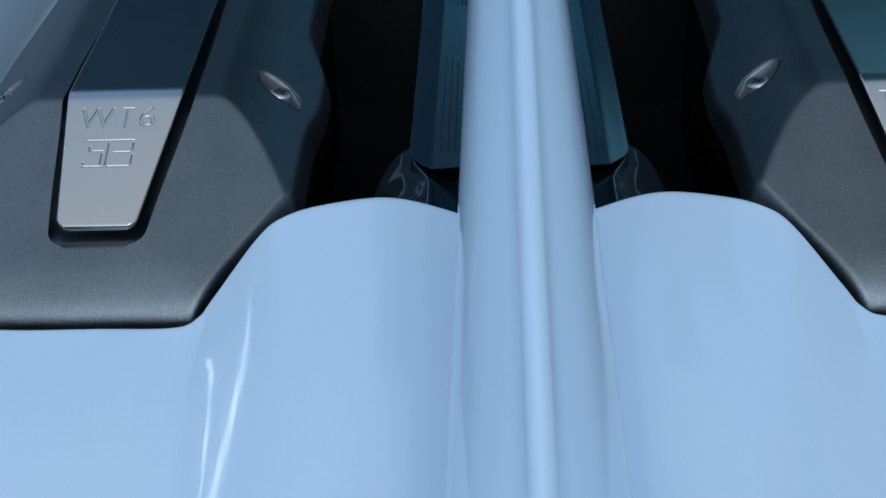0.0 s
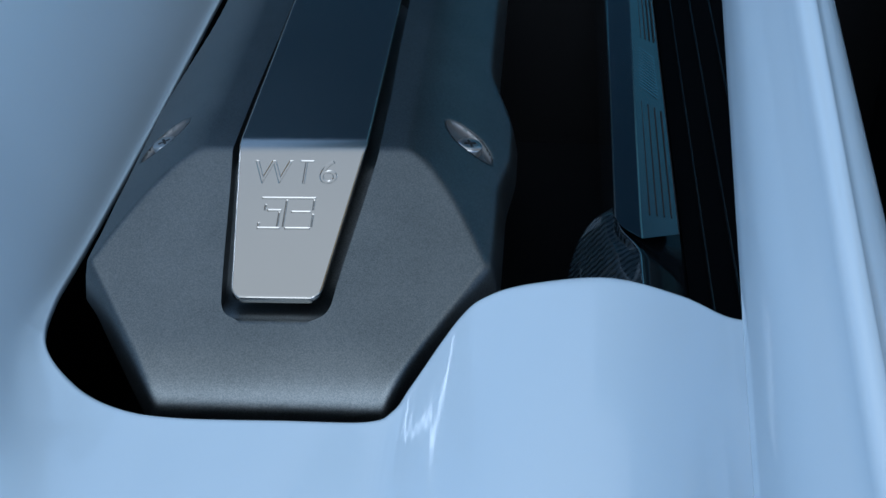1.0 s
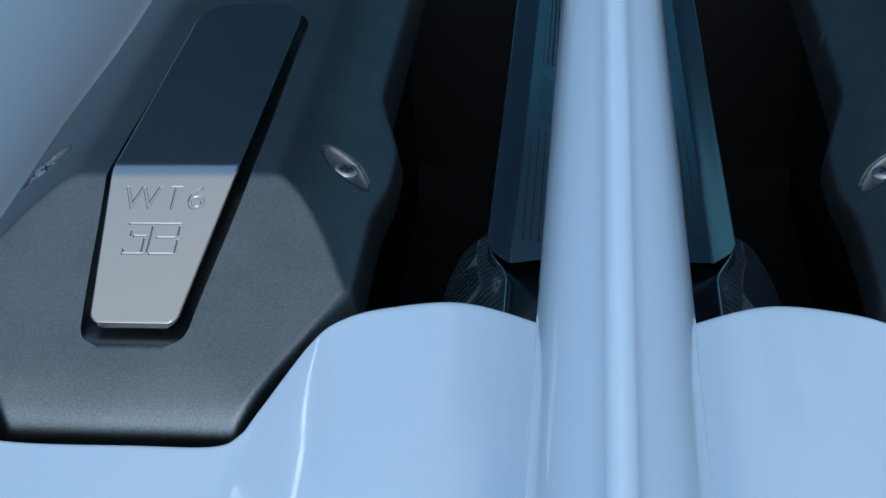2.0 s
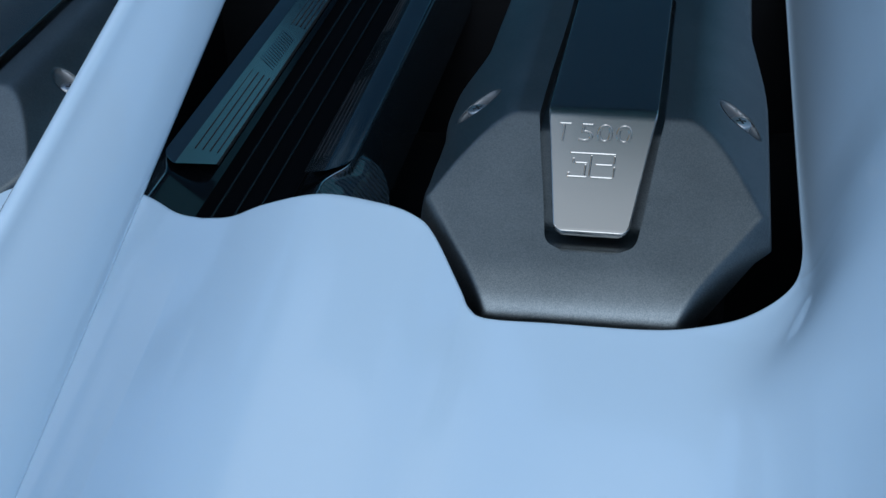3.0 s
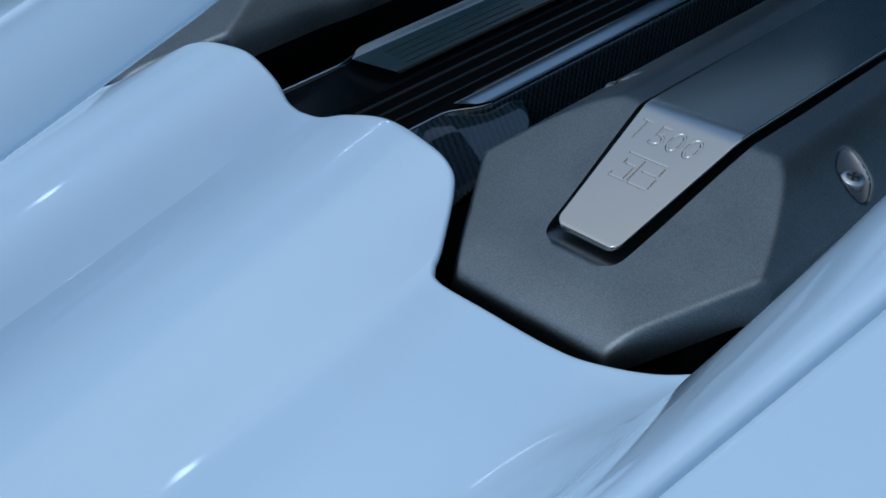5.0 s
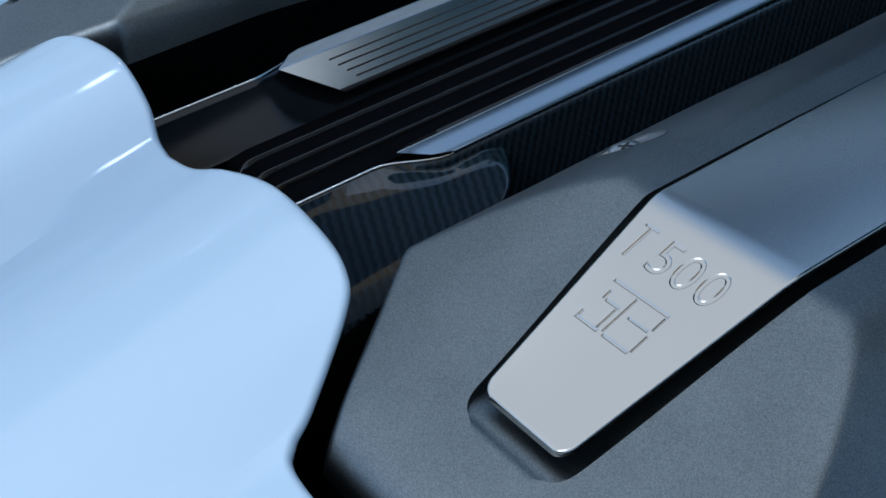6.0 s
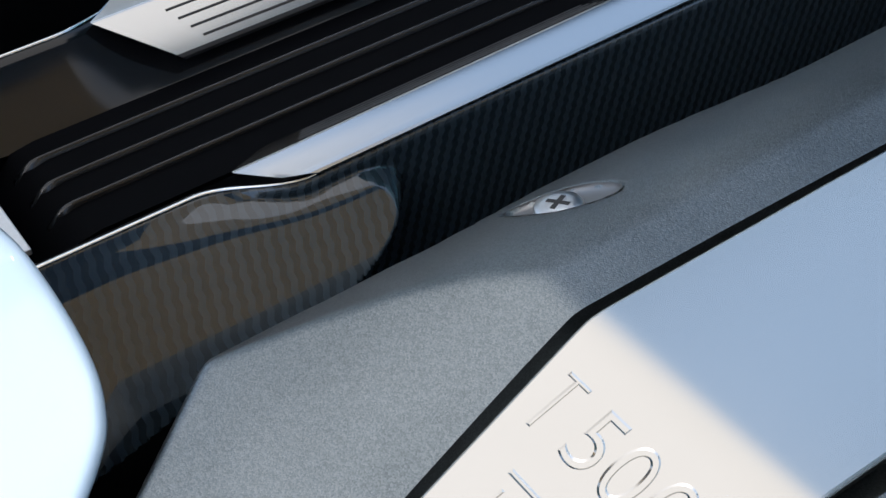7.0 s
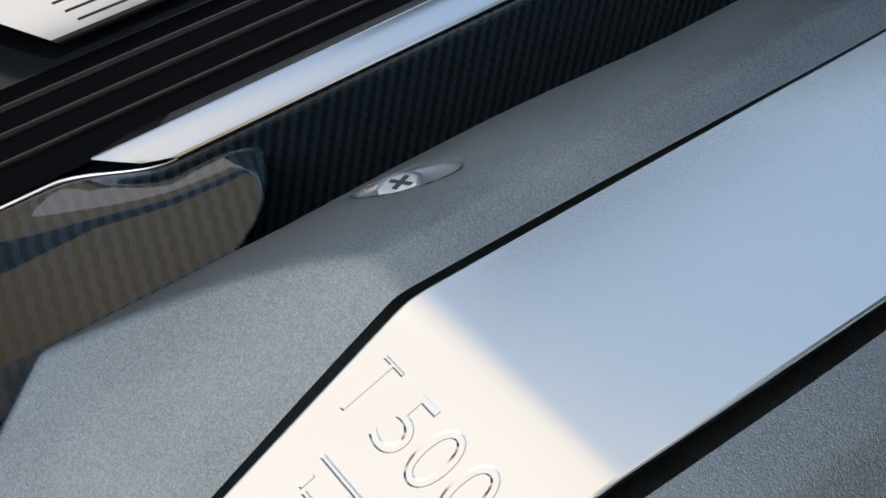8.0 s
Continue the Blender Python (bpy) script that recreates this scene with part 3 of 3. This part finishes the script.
        bm = bmesh.new()
        rad = 0.0088
        rings = [(rad, -0.004), (rad, 0.0012), (rad - 0.0006, 0.0021), (rad * 0.55, 0.0026), (0.0, 0.0027)]
        prev = None
        for r, zz in rings:
            ring = [bm.verts.new((r * math.cos(2 * math.pi * k / 28), r * math.sin(2 * math.pi * k / 28), zz)) for k in range(28)] if r else [bm.verts.new((0, 0, zz))]
            if prev:
                for k in range(28):
                    if r:
                        bm.faces.new((prev[k], prev[(k + 1) % 28], ring[(k + 1) % 28], ring[k]))
                    else:
                        bm.faces.new((prev[k], prev[(k + 1) % 28], ring[0]))
            prev = ring
        screw = part("screw", bm, STEEL, thing, "bright cross-head screw", smooth=True)
        tilt = Matrix.Rotation(radians(14) * sgn, 4, "Y")
        screw.matrix_basis = Matrix.Translation((h, y, z)) @ tilt
        # black cross just proud of the head, painting the recess's shade
        bm = bmesh.new()
        box(bm, -0.0043, 0.0043, -0.0009, 0.0009, 0.0012, 0.00285)
        box(bm, -0.0009, 0.0009, -0.0043, 0.0043, 0.0012, 0.00287)
        slot = part("slot_shade", bm, GAP, screw)
        slot.matrix_basis = Matrix.Rotation(radians(25), 4, "Z")
    return thing


build_cover(1, (("1", -0.0318, -0.0228), ("5", -0.0160, -0.0052), ("0", -0.0024, 0.0094), ("0", 0.0120, 0.0240)), "grey textured engine cover with a plate reading 1500")
build_cover(-1, (("W", -0.0292, -0.0044), ("1", 0.0005, 0.0092), ("6", 0.0140, 0.0254)), "grey textured engine cover with a plate reading W16")


# ---- centre cover: carbon beam, ribbed panel, two metal rails ----
def build_centre():
    thing = empty("centre_engine_cover", (0, 0, 0.82))
    tagged(thing, "carbon fibre centre cover with black ribs and two metal rails", "engine cover")
    zb = 0.82
    ys = [-0.19 + 0.16 * k / 120 for k in range(120)] + [-0.03 + 0.09 * k / 200 for k in range(200)] + [0.06 + 0.49 * k / 60 for k in range(61)]
    for sgn in (1, -1):
        verts = []
        for y in ys:
            f = ramp(y, -0.045, 0.0)
            xt = 0.0665 + 0.0125 * f
            zt = 0.9445 - 0.0035 * f
            bow = 0.0015 + 0.011 * ramp(y, -0.09, 0.02)
            sec = [(0.0345, 0.9190), (0.0365, 0.9205), (xt - 0.006, zt - 0.0025), (xt - 0.0025, zt - 0.0002), (xt - 0.0008, zt), (xt + 0.0006, zt - 0.0012)]
            for k in range(110):
                u = (k + 1) / 110
                edge = 0.0325 - 0.72 * (u - 0.155) ** 2
                gu = ramp(y, edge - 0.006, edge + 0.013)
                upright = xt + 0.0014 + 0.0034 * u
                flare = 0.0679 + bow * (1 - 0.6 * (1 - min(1.0, u / 0.10)) ** 2) + 0.0860 * u * (1 - gu) - 0.004 * gu
                sec.append((-smin(-upright, -flare, 0.0015), zt - 0.003 - 0.085 * u))
            verts += [(sgn * x, y, z - zb) for x, z in sec]
        beam = mesh_object("carbon_beam", verts, grid_faces(len(ys), 116), CARBON, parent=thing, label="lacquered carbon fibre side beam")
        sharpen(beam, 75)
        # the inner face carries plain black lacquer
        beam.data.materials.append(LACQUER)
        for k, face in enumerate(beam.data.polygons):
            face.material_index = 1 if k % 115 < 4 else 0
        # thin chrome strip in place of the highlight on the lacquered edge
        verts = []
        for y in ys[:192]:
            f = ramp(y, -0.045, 0.0)
            cx, cz = 0.0665 + 0.0125 * f - 0.0006, 0.9445 - 0.0035 * f + 0.0002
            for k in range(6):
                q = 2 * math.pi * k / 6
                verts.append((sgn * (cx + 0.0009 * math.cos(q)), y, cz + 0.0009 * math.sin(q) - zb))
        mesh_object("edge_glint", verts, grid_faces(192, 6, closed=True), CHROME, parent=thing, label="thin bright strip standing in for the carbon edge's highlight")
    # ribbed panel
    verts = []
    for k in range(60):
        y = -0.105 + 0.65 * k / 59
        d = 0.02 * (1 - ramp(y, -0.105, -0.078))
        for x in [-0.0345 + 0.069 * j / 16 for j in range(17)]:
            verts.append((x, y, 0.921 - d - zb))
    panel = mesh_object("ribbed_panel", verts, grid_faces(60, 17), DULL_BLACK, parent=thing, label="satin black ribbed panel")
    for x in (MID - 0.0174, MID, MID + 0.0174):
        verts = []
        for k in range(70):
            y = -0.088 + 0.63 * (k / 69) ** 1.6
            d = 0.02 * (1 - ramp(y, -0.105, -0.078))
            crest = 0.0021 * ramp(y, -0.088, -0.074)
            for dx, dz in ((-0.0021, -0.0012), (-0.0011, crest * 0.5), (-0.0005, crest * 0.95), (0.0, crest), (0.0005, crest * 0.95), (0.0011, crest * 0.5), (0.0021, -0.0012)):
                verts.append((x + dx, y, 0.921 - d + dz - zb))
        mesh_object("rib", verts, grid_faces(70, 7), SATIN_BLACK, parent=panel)
    # pale tab closing the ribs' rear end under the rim
    bm = bmesh.new()
    box(bm, -0.018, 0.0345, -0.150, -0.1005, 0.9235 - zb, 0.9265 - zb, 0.0006)
    part("end_tab", bm, TAB, thing, "pale grey metal tab behind the ribs")
    # metal rails
    for sgn in (1, -1):
        n = 120
        verts = []
        # the left rail's inner face lies a little flatter
        foot, ridge = (0.9300, 0.9468) if sgn > 0 else (0.9316, 0.9456)
        prof = [(0.0775, 0.9430, 0.0050), (0.0812, 0.9440, 0.0015), (0.0803, 0.9447, -0.0015), (0.0768, 0.9451, -0.0115), (0.0712, ridge - 0.0004, -0.0192),
                (0.0648, ridge + 0.0002, -0.0262), (0.0636, ridge, -0.0260), (0.0385, foot, 0.0005), (0.0375, foot - 0.0015, 0.002), (0.0380, foot - 0.0035, 0.004)]
        for k in range(n):
            u = k / (n - 1)
            for x, z, y0 in prof:
                y = y0 + (0.5 - y0) * u
                taper = 0.015 * max(0.0, y)
                verts.append((sgn * (x - taper * (0.5 if x > 0.07 else 0.9 if x > 0.05 else 0.12)), y, z - zb))
        m = len(prof)
        faces = grid_faces(n, m, closed=True) + [tuple(range(m)), tuple(range((n - 1) * m, n * m))]
        rail = mesh_object("trim_rail", verts, faces, METAL, parent=thing, label="brushed aluminium rail with grooves")
        sharpen(rail, 9)
        # black on the rail's foot and lower lip stands in for shade beneath
        rail.data.materials.append(GAP)
        for k, face in enumerate(rail.data.polygons):
            if k < (n - 1) * m and (k % m >= 7 or k % m == 0):
                face.material_index = 1
        # black strip put under the rail in place of the gap's shade
        verts = []
        for k in range(40):
            y = 0.004 + 0.49 * k / 39
            x0 = 0.0788 - 0.0075 * y
            verts += [(sgn * x, y, z - zb) for x, z in ((x0, 0.9385), (x0, 0.9436), (x0 - 0.004, 0.9440), (x0 - 0.004, 0.9385))]
        mesh_object("gap_shade", verts, grid_faces(40, 4, closed=True) + [(0, 1, 2, 3), (156, 157, 158, 159)], GAP, smooth=False, parent=rail, label="black strip standing in for the shaded gap under the rail")
        nx, nz = foot - ridge, 0.0636 - 0.0385
        ln = math.hypot(nx, nz)
        nx, nz = nx / ln, nz / ln

        def on_face(s, lift):
            """A point across the inner face, s from its foot (0) to the ridge (1)."""
            return 0.0385 + 0.0251 * s + nx * lift, foot + (ridge - foot) * s + nz * lift - zb

        # grooves before and after the lettering: raised black strips paint their shade
        for y0, y1, count in ((0.0160, 0.165, 4), (0.285, 0.48, 5)):
            for g in range(count):
                s = 0.16 + 0.61 * g / (count - 1)
                verts = []
                for y in (y0 - 0.0155 * (s - 0.16), y1):
                    t = 0.015 * y * 0.5
                    for ds, li in ((-0.022, 0.00005), (0.0, 0.00045), (0.022, 0.00005)):
                        x, z = on_face(s + ds, li)
                        verts.append((sgn * (x - t), y, z))
                mesh_object("groove_shade", verts, grid_faces(2, 3), GAP, parent=rail)
        # lettering block, drawn as plain upright bars
        for g in range(7):
            y0 = 0.180 + 0.0105 * g
            for (sa, sb, ya, yb) in ((0.22, 0.80, 0.0, 0.0016), (0.22, 0.80, 0.0055, 0.0071)):
                verts = []
                for y in (y0 + ya, y0 + yb):
                    t = 0.015 * y * 0.5
                    for s in (sa, sb):
                        x, z = on_face(s, 0.0004)
                        verts.append((sgn * (x - t), y + 0.012 * s, z))
                bm = bmesh.new()
                vs = [bm.verts.new(v) for v in verts]
                bm.faces.new((vs[0], vs[1], vs[3], vs[2]))
                part("letter_bar", bm, CHROME, rail)
    return thing


build_centre()
